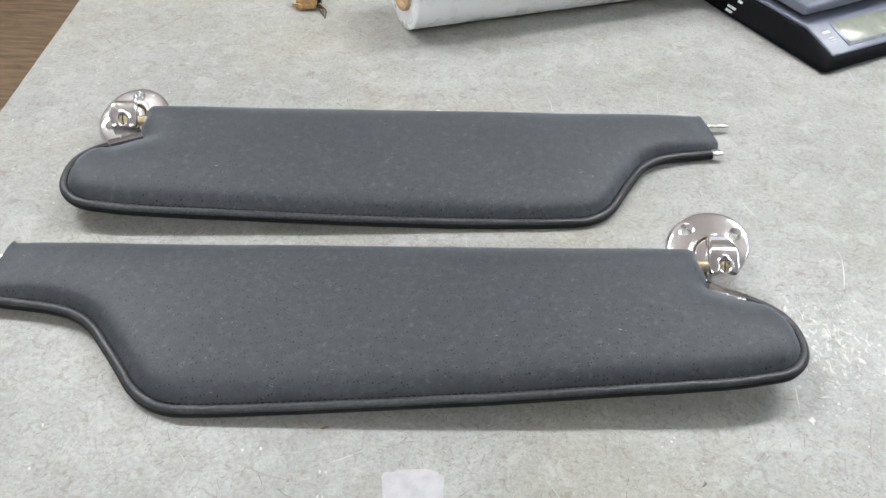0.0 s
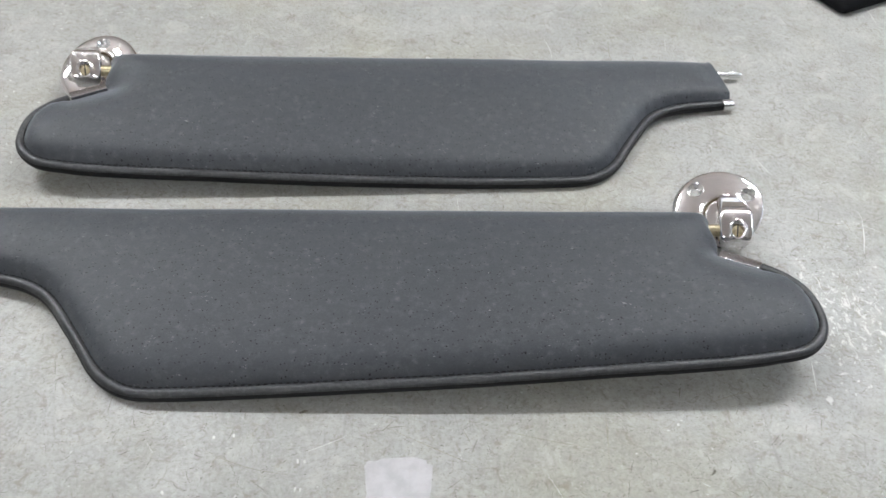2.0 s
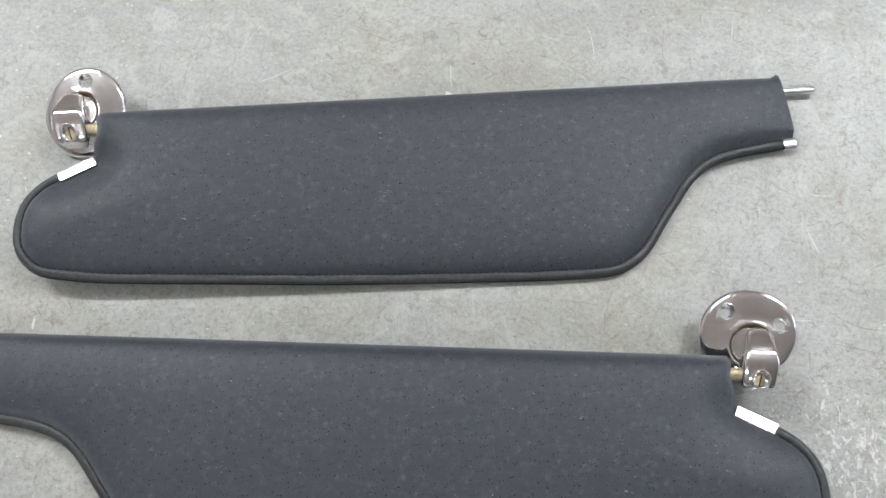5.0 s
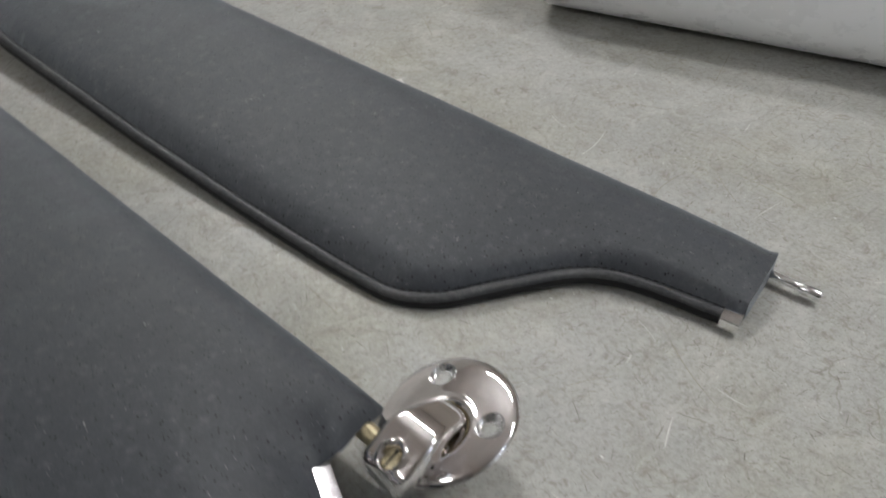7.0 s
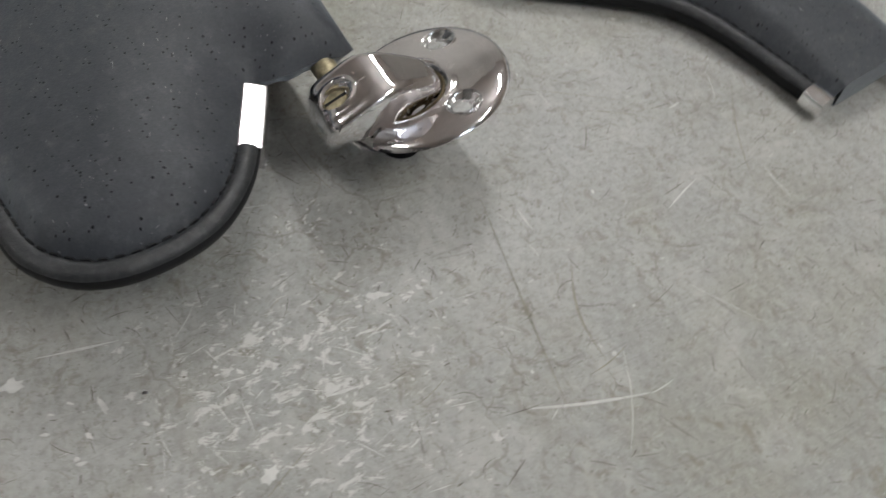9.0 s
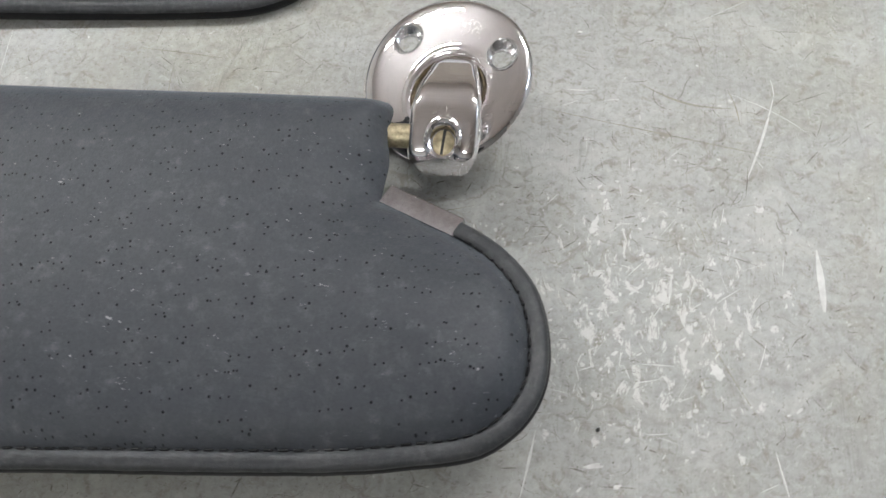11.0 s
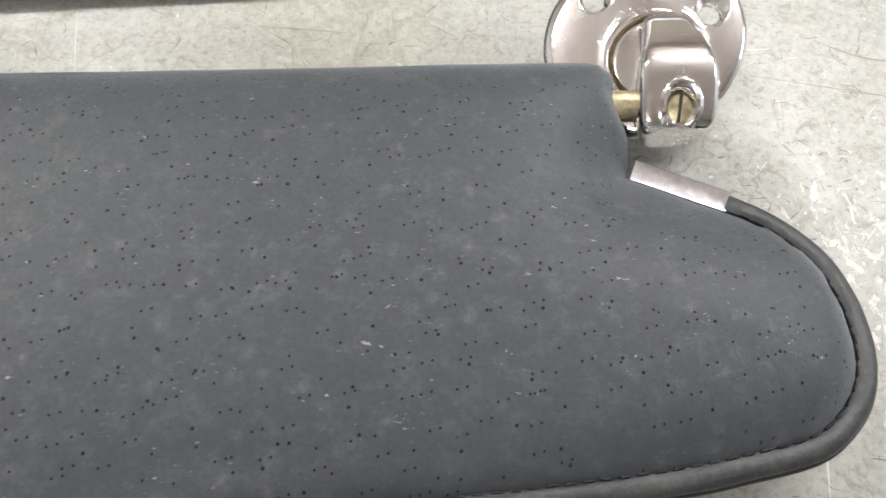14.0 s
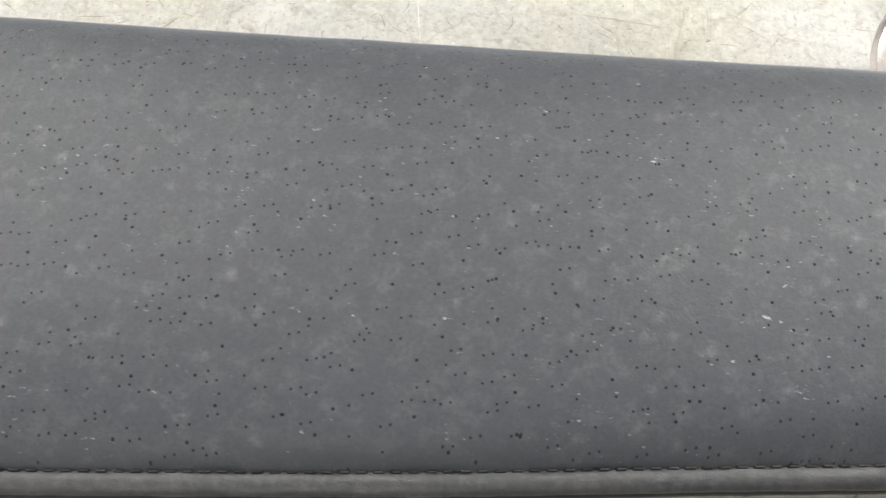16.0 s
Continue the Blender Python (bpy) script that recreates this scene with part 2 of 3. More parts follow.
# ---- mesh helpers ----
def mesh_of(bm, name, material, smooth=True):
    bmesh.ops.recalc_face_normals(bm, faces=bm.faces[:])
    me = bpy.data.meshes.new(name)
    bm.to_mesh(me)
    bm.free()
    me.materials.append(material)
    if smooth:
        for p in me.polygons:
            p.use_smooth = True
        me.set_sharp_from_angle(angle=radians(38))
    return me


def part(name, bm, material, parent=None, label="", smooth=True):
    ob = new(name, mesh_of(bm, name, material, smooth))
    ob.parent = parent
    if label:
        tagged(ob, label)
    return ob


def box(x0, y0, z0, x1, y1, z1, bevel=0.0, segments=2):
    bm = bmesh.new()
    bmesh.ops.create_cube(bm, size=1)
    for v in bm.verts:
        v.co = Vector((x0 if v.co.x < 0 else x1, y0 if v.co.y < 0 else y1, z0 if v.co.z < 0 else z1))
    if bevel:
        bmesh.ops.bevel(bm, geom=bm.edges[:], offset=bevel, segments=segments, profile=0.5, affect="EDGES")
    return bm


def smooth_line(points, per=8, closed=False):
    """Catmull-Rom through a few control points."""
    pts = [np.array(p, float) for p in points]
    n = len(pts)
    out = []
    for i in range(n if closed else n - 1):
        p1, p2 = pts[i], pts[(i + 1) % n]
        p0 = pts[i - 1] if (closed or i > 0) else 2 * p1 - p2
        p3 = pts[(i + 2) % n] if (closed or i + 2 < n) else 2 * p2 - p1
        for k in range(per):
            t = k / per
            out.append(0.5 * (2 * p1 + (p2 - p0) * t + (2 * p0 - 5 * p1 + 4 * p2 - p3) * t * t + (3 * p1 - p0 - 3 * p2 + p3) * t ** 3))
    if not closed:
        out.append(pts[-1])
    return out


def spaced(points, step):
    """Points at even steps along a polyline."""
    pts = np.array(points)
    length = np.r_[0, np.cumsum(np.linalg.norm(np.diff(pts, axis=0), axis=1))]
    n = max(2, int(round(length[-1] / step)) + 1)
    s = np.linspace(0, length[-1], n)
    return np.stack([np.interp(s, length, pts[:, k]) for k in range(pts.shape[1])], 1)


def lathe(profile, n=40, squash=None):
    """A body turned about z from (radius, height) pairs; squash(angle) scales the radius."""
    bm = bmesh.new()
    rings = []
    for r, z in profile:
        ring = []
        for i in range(n):
            a = 2 * math.pi * i / n
            q = r * (squash(a) if squash else 1)
            ring.append(bm.verts.new((q * math.cos(a), q * math.sin(a), z)))
        rings.append(ring)
    for a, b in zip(rings, rings[1:]):
        for i in range(n):
            bm.faces.new((a[i], a[(i + 1) % n], b[(i + 1) % n], b[i]))
    bm.faces.new(rings[0])
    bm.faces.new(rings[-1])
    return bm


def moved(bm, f):
    for v in bm.verts:
        v.co = Vector(f(v.co))
    return bm


def thing(name, at, label, category, group="", kind=""):
    ob = new(name)
    ob.location = at
    return tagged(ob, label, category, group, kind)


# ---- room ----
def room():
    def slab(name, label, dims, material, category):
        ob = new(name, mesh_of(box(*dims), name, material, False))
        return tagged(ob, label, category, kind="structure")

    slab("floor", "brown worn wooden plank floor", (-3.0, -3.0, -0.9, 4.0, 4.0, -0.8), FLOOR, "floor")
    slab("ceiling", "plain pale workshop ceiling", (-3.0, -3.0, 2.2, 4.0, 4.0, 2.3), CEIL, "ceiling")
    # out of view: brown and grey here shape the chrome and vinyl reflections
    slab("wall_north", "plain brown workshop wall out of view, toned for reflections", (-3.0, 4.0, -0.8, 4.0, 4.1, 2.2), TAN, "wall")
    slab("wall_south", "plain grey workshop wall out of view, toned for reflections", (-3.0, -3.1, -0.8, 4.0, -3.0, 2.2), GREY, "wall")
    slab("wall_west", "plain pale workshop wall", (-3.1, -3.0, -0.8, -3.0, 4.0, 2.2), WALLS, "wall")
    slab("wall_east", "plain pale workshop wall", (4.0, -3.0, -0.8, 4.1, 4.0, 2.2), WALLS, "wall")


# Also hangs the two added fill lights, south and east.
def ceiling_or_fill_light(x, y, turn, material):
    ob = thing("ceiling_or_fill_light", (x, y, 2.2), "white hanging ceiling or added fill light with a long glowing cover", "ceiling light", "ceiling lights")
    ob.rotation_euler = (0, 0, radians(turn))
    part("housing", box(-0.62, -0.03, -0.26, 0.62, 0.03, -0.222, 0.006), ENAMEL, ob)
    for k in (-0.4, 0.4):
        part("rod", box(k - 0.006, -0.006, -0.222, k + 0.006, 0.006, -0.001), ENAMEL, ob)
    part("diffuser", box(-0.62, -0.055, -0.300, 0.62, 0.055, -0.2605, 0.012), material, ob, "glowing cover")
    return ob


room()
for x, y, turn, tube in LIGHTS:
    ceiling_or_fill_light(x, y, turn, TUBES[tube])


# ---- workbench ----
BENCH_X0, BENCH_X1, BENCH_Y0, BENCH_Y1 = -0.358, 1.35, 0.2265, 1.5


def workbench():
    ob = thing("workbench", (0, 0, 0), "grey painted metal workbench with scratched, stained top", "workbench")
    bm = box(BENCH_X0, BENCH_Y0, -0.035, BENCH_X1, BENCH_Y1, 0.0)
    edges = [e for e in bm.edges if all(v.co.z > -0.01 for v in e.verts) or abs(e.verts[0].co.z - e.verts[1].co.z) > 0.01]
    bmesh.ops.bevel(bm, geom=edges, offset=0.004, segments=3, profile=0.5, affect="EDGES")
    part("benchtop", bm, BENCH, ob)
    for x in (BENCH_X0 + 0.06, BENCH_X1 - 0.12):
        for y in (BENCH_Y0 + 0.12, BENCH_Y1 - 0.12):
            part("leg", box(x, y, -0.8, x + 0.05, y + 0.05, -0.036, 0.004), BLACK, ob)
    return ob


bench = workbench()


# ---- sun visors ----
ROD_LENGTH = 0.441
PIPE_POINTS = ((0.4441, 0.0500), (0.4265, 0.0522), (0.4050, 0.0550), (0.3880, 0.0598), (0.3744, 0.0690), (0.3610, 0.0850), (0.3505, 0.0985), (0.3400, 0.1125),
               (0.3290, 0.1215), (0.3175, 0.1262), (0.3020, 0.1272), (0.2680, 0.1262), (0.2011, 0.1228), (0.1351, 0.1190), (0.0700, 0.1140), (0.0054, 0.1090),
               (-0.0215, 0.1050), (-0.0353, 0.1016), (-0.0440, 0.0950), (-0.0490, 0.0870), (-0.0508, 0.0775), (-0.0495, 0.0660), (-0.0455, 0.0560), (-0.0371, 0.0466),
               (-0.0251, 0.0392), (-0.0035, 0.0290))


def offset_line(points, d):
    """A plane line moved to its left-hand side by d."""
    p = np.array(points)
    way = np.gradient(p, axis=0)
    way /= np.linalg.norm(way, axis=1)[:, None]
    return p + d * np.stack([-way[:, 1], way[:, 0]], 1)


def distance(points, line):
    """Distance of each point to a polyline."""
    p, a, b = np.array(points)[:, None], np.array(line)[None, :-1], np.array(line)[None, 1:]
    ab = b - a
    t = np.clip(((p - a) * ab).sum(-1) / np.maximum((ab * ab).sum(-1), 1e-12), 0, 1)
    return np.linalg.norm(p - a - t[..., None] * ab, axis=-1).min(1)


def inside(points, ring):
    x, y = points[:, 0], points[:, 1]
    hit = np.zeros(len(points), bool)
    for (x0, y0), (x1, y1) in zip(ring, np.roll(ring, -1, axis=0)):
        cross = (y0 > y) != (y1 > y)
        hit ^= cross & (x < (x1 - x0) * (y - y0) / (y1 - y0 + 1e-15) + x0)
    return hit


def filled(rings, step, margin):
    """Points and triangles that fill the first ring, leaving out the others."""
    ring = rings[0]
    lo, hi = ring.min(0), ring.max(0)
    grid = np.stack(np.meshgrid(np.arange(lo[0], hi[0], step), np.arange(lo[1], hi[1], step * 0.87)), -1)
    grid[1::2, :, 0] += step / 2
    grid = grid.reshape(-1, 2)
    keep = inside(grid, ring)
    for k, r in enumerate(rings):
        keep &= distance(grid, np.vstack([r, r[:1]])) > margin
        if k:
            keep &= ~inside(grid, r)
    pts, edges = [], []
    for r in rings:
        n = len(pts)
        pts += [Vector(p) for p in r]
        edges += [(n + i, n + (i + 1) % len(r)) for i in range(len(r))]
    pts += [Vector(p) for p in grid[keep]]
    verts, _, faces, *_ = geometry.delaunay_2d_cdt(pts, edges, [], 0, 1e-7)
    verts = np.array([(v.x, v.y) for v in verts])
    mid = np.array([verts[list(f)].mean(0) for f in faces])
    ok = inside(mid, ring)
    for r in rings[1:]:
        ok &= ~inside(mid, r)
    return verts, [f for f, o in zip(faces, ok) if o]


def soft_min(values, k=0.0016):
    v = np.stack(values)
    m = v.min(0)
    return m - k * np.log(np.exp(-(v - m) / k).sum(0))


def puff(d):
    """Rise of the padded cover over its middle plane at a distance from the hem: a tight crease, then a soft swell."""
    return 0.0016 + 0.0070 * (1 - np.exp(-d / 0.0030)) + 0.0085 * (1 - np.exp(-d / 0.034))


def sun_visor(origin, along, down, rod_rise, hem_rise, plate_at, plate_turn, plate_size, plate_lean, clip_at, nick, label):
    """A visor in its own plane: u from the bracket towards the free end, v from the rod towards the hem, w upwards."""
    along, down = np.array(along) / np.hypot(*along), np.array(down) / np.hypot(*down)
    ob = thing("sun_visor", (*origin, 0), label, "sun visor", "pair of sun visors")

    def mid(u, v):
        """Height of the visor's middle plane: a straight rod and a straight hem, slightly twisted against each other."""
        rod = rod_rise[0] + rod_rise[1] * u
        hem = hem_rise[0] + hem_rise[1] * u
        hem = 0.0043 + np.logaddexp(0, (hem - 0.0043) / 0.001) * 0.001
        f = np.clip(v / 0.12, 0, 1.2)
        return rod * (1 - f) + hem * f

    def place(u, v, w):
        p = along * u + down * v
        return np.array((p[0], p[1], mid(u, v) + w))

    pipe = spaced(smooth_line(PIPE_POINTS, 10), 0.003)
    hem = offset_line(pipe, 0.0044)
    rod_edge = [np.array((0.001 + (ROD_LENGTH - 0.003) * i / 110, 0.0)) for i in range(111)]
    end_edge = smooth_line(((ROD_LENGTH - 0.002, 0.0), (ROD_LENGTH + 0.001, 0.003), (0.4435, 0.025), (0.4440, 0.0449)), 6)
    notch = smooth_line((tuple(hem[-1]), (-0.0027, 0.022), (-0.0008, 0.012), (-0.0015, 0.004), (0.001, 0.0)), 5)
    ring = np.vstack([rod_edge[:-1], end_edge[:-1], hem, notch[1:-1]])
    pts, faces = filled([ring], 0.0034, 0.0017)
    clip_line = spaced(np.array(((-0.0030, 0.0314), (-0.0246, 0.0409))) + np.array(clip_at[:2]), 0.004)

    d_pipe, d_rod, d_end, d_notch = (distance(pts, line) for line in (hem, rod_edge, end_edge, notch))
    r = 0.0078
    bulge = 0.0095 - 0.009 * np.clip(pts[:, 0], 0, 0.45)
    rod = np.sqrt(np.maximum(1e-9, r * r - np.maximum(0, r - d_rod) ** 2)) + bulge * (1 - np.exp(-np.maximum(0, d_rod - 0.5 * r) / 0.014))
    dome = puff(d_pipe)
    side = 0.0012 + 0.0190 * (1 - np.exp(-d_notch / 0.010))
    end = 0.0064 + 0.0090 * np.clip(d_end / 0.045, 0, 1.5)
    by_clip = 0.0012 + 0.58 * distance(pts, clip_line)
    top = np.maximum(0, soft_min([rod, dome, side, end, by_clip]))
    wave = np.array([noise.noise((u * 14, v * 14, 3.1)) * 0.0007 + noise.noise((u * 60, v * 40, 7)) * 0.00022 for u, v in pts])
    pucker = np.array([noise.noise((u * 170, v * 170, 1.7)) for u, v in pts]) * 0.0005 * np.exp(-d_pipe / 0.006)
    top = np.where(d_rod < 1e-6, 0, np.maximum(0.0, top + (wave + pucker) * (1 - np.exp(-d_end / 0.005))))

    bm = bmesh.new()
    border = np.minimum(np.minimum(d_pipe, d_rod), np.minimum(d_end, d_notch)) < 1e-6
    upper = [bm.verts.new(place(u, v, w)) for (u, v), w in zip(pts, top)]
    lower = []
    for k, ((u, v), w) in enumerate(zip(pts, top)):
        if border[k] and d_end[k] > 1e-6:
            lower.append(upper[k])
        else:
            q = place(u, v, -0.62 * w)
            q[2] = max(q[2], 0.0006)
            lower.append(bm.verts.new(q))
    for f in faces:
        bm.faces.new([upper[i] for i in f])
        low = [lower[i] for i in reversed(f)]
        if len(set(low)) == 3 and set(low) != {upper[i] for i in f}:
            bm.faces.new(low)
    row = [k for k in np.argsort(pts[:, 1]) if d_end[k] < 1e-6]
    for a, b in zip(row, row[1:]):
        corners = list(dict.fromkeys((upper[a], upper[b], lower[b], lower[a])))
        if len(corners) > 2:
            bm.faces.new(corners)
    cover = part("cover", bm, VINYL, ob, "perforated black vinyl cover with pale dust")

    # hem piping, swept along the shaped edge
    def sweep(line, outline, closed_ends=True, ripple=0.0):
        line = np.array(line)
        way = np.gradient(line, axis=0)
        way /= np.linalg.norm(way, axis=1)[:, None]
        side_way = np.stack([-way[:, 1], way[:, 0]], 1)
        bm = bmesh.new()
        rows = []
        for i, (c, s) in enumerate(zip(line, side_way)):
            k = 1 + ripple * noise.noise((c[0] * 150, c[1] * 150, 5))
            row = []
            for a, b in outline:
                q = place(*(c + s * a * k), b * k)
                q[2] = max(q[2], 0.0005)
                row.append(bm.verts.new(q))
            rows.append(row)
        n = len(outline)
        for a, b in zip(rows, rows[1:]):
            for j in range(n):
                bm.faces.new((a[j], a[(j + 1) % n], b[(j + 1) % n], b[j]))
        if closed_ends:
            bm.faces.new(rows[0])
            bm.faces.new(rows[-1])
        return bm

    def rounded(hw, up, dn, n=20, power=3.0):
        out = []
        for i in range(n):
            a = 2 * math.pi * i / n
            c, s = math.cos(a), math.sin(a)
            x = hw * math.copysign(abs(c) ** (2 / power), c)
            z = math.copysign(abs(s) ** (2 / power), s) * (up if s > 0 else dn)
            out.append((x, z))
        return out

    centre = offset_line(pipe, 0.0022)[:-8]
    # flat on top, rounded outside, drawn in underneath
    binding = ((0.0025, -0.0030), (0.0026, 0.0010), (0.0024, 0.0023), (0.0017, 0.0028), (0.0004, 0.0030), (-0.0010, 0.0028), (-0.0020, 0.0021), (-0.0026, 0.0010),
               (-0.0026, -0.0004), (-0.0021, -0.0020), (-0.0012, -0.0036), (0.0002, -0.0046), (0.0016, -0.0044))
    part("piping", sweep(centre, binding, True, 0.07), PIPING, ob, "glossier black rolled piping along the hem")

    # near-black strip puts the shade below the hem's outer edge into colour
    shade_strip = ((-0.0006, 0.0012), (-0.0022, 0.0013), (-0.0029, 0.0004), (-0.0031, -0.0010), (-0.0026, -0.0026), (-0.0016, -0.0040), (0.0000, -0.0049), (0.0008, -0.0030))
    part("shade_strip", sweep(centre, shade_strip, True, 0.03), SHADE_STRIP, ob, "near-black strip that shades the piping's outer underside")

    # stitches beside the piping
    bm = bmesh.new()
    seam = spaced(offset_line(pipe, 0.0046)[2:-9], 0.0038)
    for a, b in zip(seam, seam[1:]):
        m, w = (a + b) / 2, (b - a) * 0.36
        s = np.array((-w[1], w[0])) / np.linalg.norm(w) * 0.00038
        h = 0.0027
        ring_low = [bm.verts.new(place(*q, h - 0.0004)) for q in (m - w - s, m + w - s, m + w + s, m - w + s)]
        ring_top = [bm.verts.new(place(*q, h + 0.0004)) for q in (m - w * 0.7 - s * 0.5, m + w * 0.7 - s * 0.5, m + w * 0.7 + s * 0.5, m - w * 0.7 + s * 0.5)]
        bm.faces.new(ring_top)
        for j in range(4):
            bm.faces.new((ring_low[j], ring_low[(j + 1) % 4], ring_top[(j + 1) % 4], ring_top[j]))
    tagged(part("stitching", bm, THREAD, ob, "black thread stitches", False), kind="stuff")

    # bright clip at the bracket end of the hem and cap at its free end
    part("hem_clip", sweep(clip_line, [(a, b - 0.17 * a + clip_at[2]) for a, b in rounded(0.0034, 0.0018, 0.0066, 28, 14.0)]), CLIP, ob, "bright folded metal clip")
    cap_line = spaced(np.array(((0.4365, 0.0492), (0.4445, 0.0486))), 0.002)
    part("hem_cap", sweep(cap_line, rounded(0.0042, 0.0034, 0.0052, 20, 3.2)), STEEL, ob, "bright metal end cap")

    # pivot rod ends
    def bar(u0, u1, v, radius, w=0.0):
        bm = bmesh.new()
        rows = []
        for u, q in ((u0, radius * 0.8), (u0 + 0.0008, radius), (u1 - 0.0008, radius), (u1, radius * 0.8)):
            rows.append([bm.verts.new(place(u, v + q * math.cos(a), w + q * math.sin(a))) for a in np.linspace(0, 2 * math.pi, 16, False)])
        for a, b in zip(rows, rows[1:]):
            for j in range(16):
                bm.faces.new((a[j], a[(j + 1) % 16], b[(j + 1) % 16], b[j]))
        bm.faces.new(rows[0])
        bm.faces.new(rows[-1])
        return bm

    pin = part("pivot_pin", bar(0.441, 0.457, 0.0105, 0.0019), STEEL, ob, "bright thin metal pin")
    part("pin_tip", bar(0.4560, 0.4660, 0.0105, 0.0026), STEEL, pin)
    part("pivot_rod", bar(-0.012, 0.008, 0.0100, 0.0036, -0.0018), BRASS, ob, "tarnished brass rod")

    # mounting bracket: egg-shaped dished plate with two countersunk holes
    cu, cv = plate_at
    su, sv = -0.0158, -0.0085

    def egg(a):
        return plate_size - 0.0046 * ((1 + math.cos(a)) / 2) ** 3

    def plate_uv(a, rr):
        """a: angle from the side away from the visor."""
        t = a + plate_turn
        return np.array((cu - rr * math.sin(t), cv - rr * math.cos(t)))

    rim = np.array([plate_uv(a, egg(a)) for a in np.linspace(0, 2 * math.pi, 140, False)])
    holes = [plate_uv(radians(a), 0.0168) for a in (-66, 68)]
    hole_rings = [np.array([c + 0.0047 * np.array((math.cos(a), math.sin(a))) for a in np.linspace(0, 2 * math.pi, 24, False)]) for c in holes]
    pts, faces = filled([rim, *hole_rings], 0.00065, 0.0003)

    def lean(u, v):
        """The plate leans towards the visor and the arm's outer side."""
        return plate_lean[0] + plate_lean[1] * (u - cu) + plate_lean[2] * (v - cv)

    def plate_height(q):
        d = distance(q, np.vstack([rim, rim[:1]]))
        c = np.hypot(q[:, 0] - su, q[:, 1] - sv)
        h = 0.0018 * (1 - np.exp(-d / 0.0010)) + 0.0022 * (1 - np.exp(-d / 0.010))
        h += 0.0009 * np.exp(-((c - 0.0124) / 0.0014) ** 2)
        h -= 0.0030 / (1 + np.exp((c - 0.0110) / 0.0007))
        return h + lean(q[:, 0], q[:, 1])

    height = plate_height(pts)
    bm = bmesh.new()
    vs = [bm.verts.new(place(*p, w)) for p, w in zip(pts, height)]
    for f in faces:
        bm.faces.new([vs[i] for i in f])
    bmesh.ops.recalc_face_normals(bm, faces=bm.faces[:])
    if sum(f.normal.z for f in bm.faces) < 0:
        bmesh.ops.reverse_faces(bm, faces=bm.faces[:])
    bmesh.ops.solidify(bm, geom=bm.faces[:], thickness=0.0016)
    plate = part("bracket_plate", bm, CHROME, ob, "pitted chrome egg-shaped mounting plate")
    for c in holes:
        base = float(plate_height(np.array([c]))[0])
        bm = bmesh.new()
        rows = []
        for rr, w in ((0.0050, -0.0002), (0.0049, 0.0004), (0.0046, 0.0003), (0.0042, -0.0006), (0.0030, -0.0016), (0.0026, -0.0030), (0.0030, -0.0032)):
            rows.append([bm.verts.new(place(c[0] + rr * math.cos(a), c[1] + rr * math.sin(a), base + w + plate_lean[2] * rr * math.sin(a) + plate_lean[1] * rr * math.cos(a))) for a in np.linspace(0, 2 * math.pi, 28, False)])
        for a, b in zip(rows, rows[1:]):
            for j in range(28):
                bm.faces.new((a[j], a[(j + 1) % 28], b[(j + 1) % 28], b[j]))
        part("screw_hole", bm, STEEL, plate, "countersunk screw hole")
    post_top = mid(su, sv) + lean(su, sv) - 0.0045
    bm = moved(lathe(((0.0065, 0.0), (0.0065, 0.4 * post_top), (0.0055, 0.6 * post_top), (0.0055, post_top)), 32), lambda c: (*(place(su, sv, 0)[:2] + np.array((c.x, c.y))), c.z + 0.0004))
    part("pivot_post", bm, BLACK, plate, "dark post under the plate")
    # the collar's dark colour carries the groove's shade; the ring itself is brass
    bm = bmesh.new()
    rows = []
    for a in np.linspace(0, 2 * math.pi, 40, False):
        ring_points = [(su + (0.0109 + 0.0006 * math.cos(b)) * math.cos(a), sv + (0.0109 + 0.0006 * math.cos(b)) * math.sin(a), b) for b in np.linspace(0, 2 * math.pi, 8, False)]
        rows.append([bm.verts.new(place(u, v, lean(u, v) + 0.0022 + 0.0010 * math.sin(b))) for u, v, b in ring_points])
    for a, b in zip(rows, rows[1:] + rows[:1]):
        for j in range(8):
            bm.faces.new((a[j], a[(j + 1) % 8], b[(j + 1) % 8], b[j]))
    part("collar", bm, DARK_BRASS, plate, "brass collar ring coloured dark like the groove around it")

    # the arm that turns on the plate and holds the rod
    shape = smooth_line(((-0.0174, 0.0022, 0), (-0.0163, 0.0048, 0), (-0.0138, 0.0066, 0), (-0.0095, 0.0077, 0), (-0.0040, 0.0087, 0), (0.0010, 0.0097, 0),
                         (0.0045, 0.0103, 0), (0.0090, 0.0104, 0), (0.0140, 0.0104, 0), (0.0172, 0.0097, 0), (0.0186, 0.0078, 0)), 5)
    shape = np.array(shape)

    def centre_u(v):
        return -0.0171 + 0.03 * (v - 0.0138)

    arm_ring = np.array([(centre_u(v) + h, v) for v, h, _ in shape] + [(centre_u(v) - h, v) for v, h, _ in shape[::-1]])
    pu, pv = -0.0173, 0.0138
    screw_ring = np.array([(pu + 0.0037 * math.cos(a), pv + 0.0037 * math.sin(a)) for a in np.linspace(0, 2 * math.pi, 32, False)])
    pts, faces = filled([arm_ring, screw_ring], 0.0006, 0.0003)

    def arm_height(q):
        d = distance(q, np.vstack([arm_ring, arm_ring[:1]]))
        peak = sum(np.interp(q[:, 1] + o, (-0.0180, -0.0150, -0.0030, 0.0020, 0.0060, 0.0196), (0.0012, 0.0034, 0.0076, 0.0080, 0.0074, -0.0008)) for o in (-0.0028, -0.0014, 0, 0.0014, 0.0028)) / 5
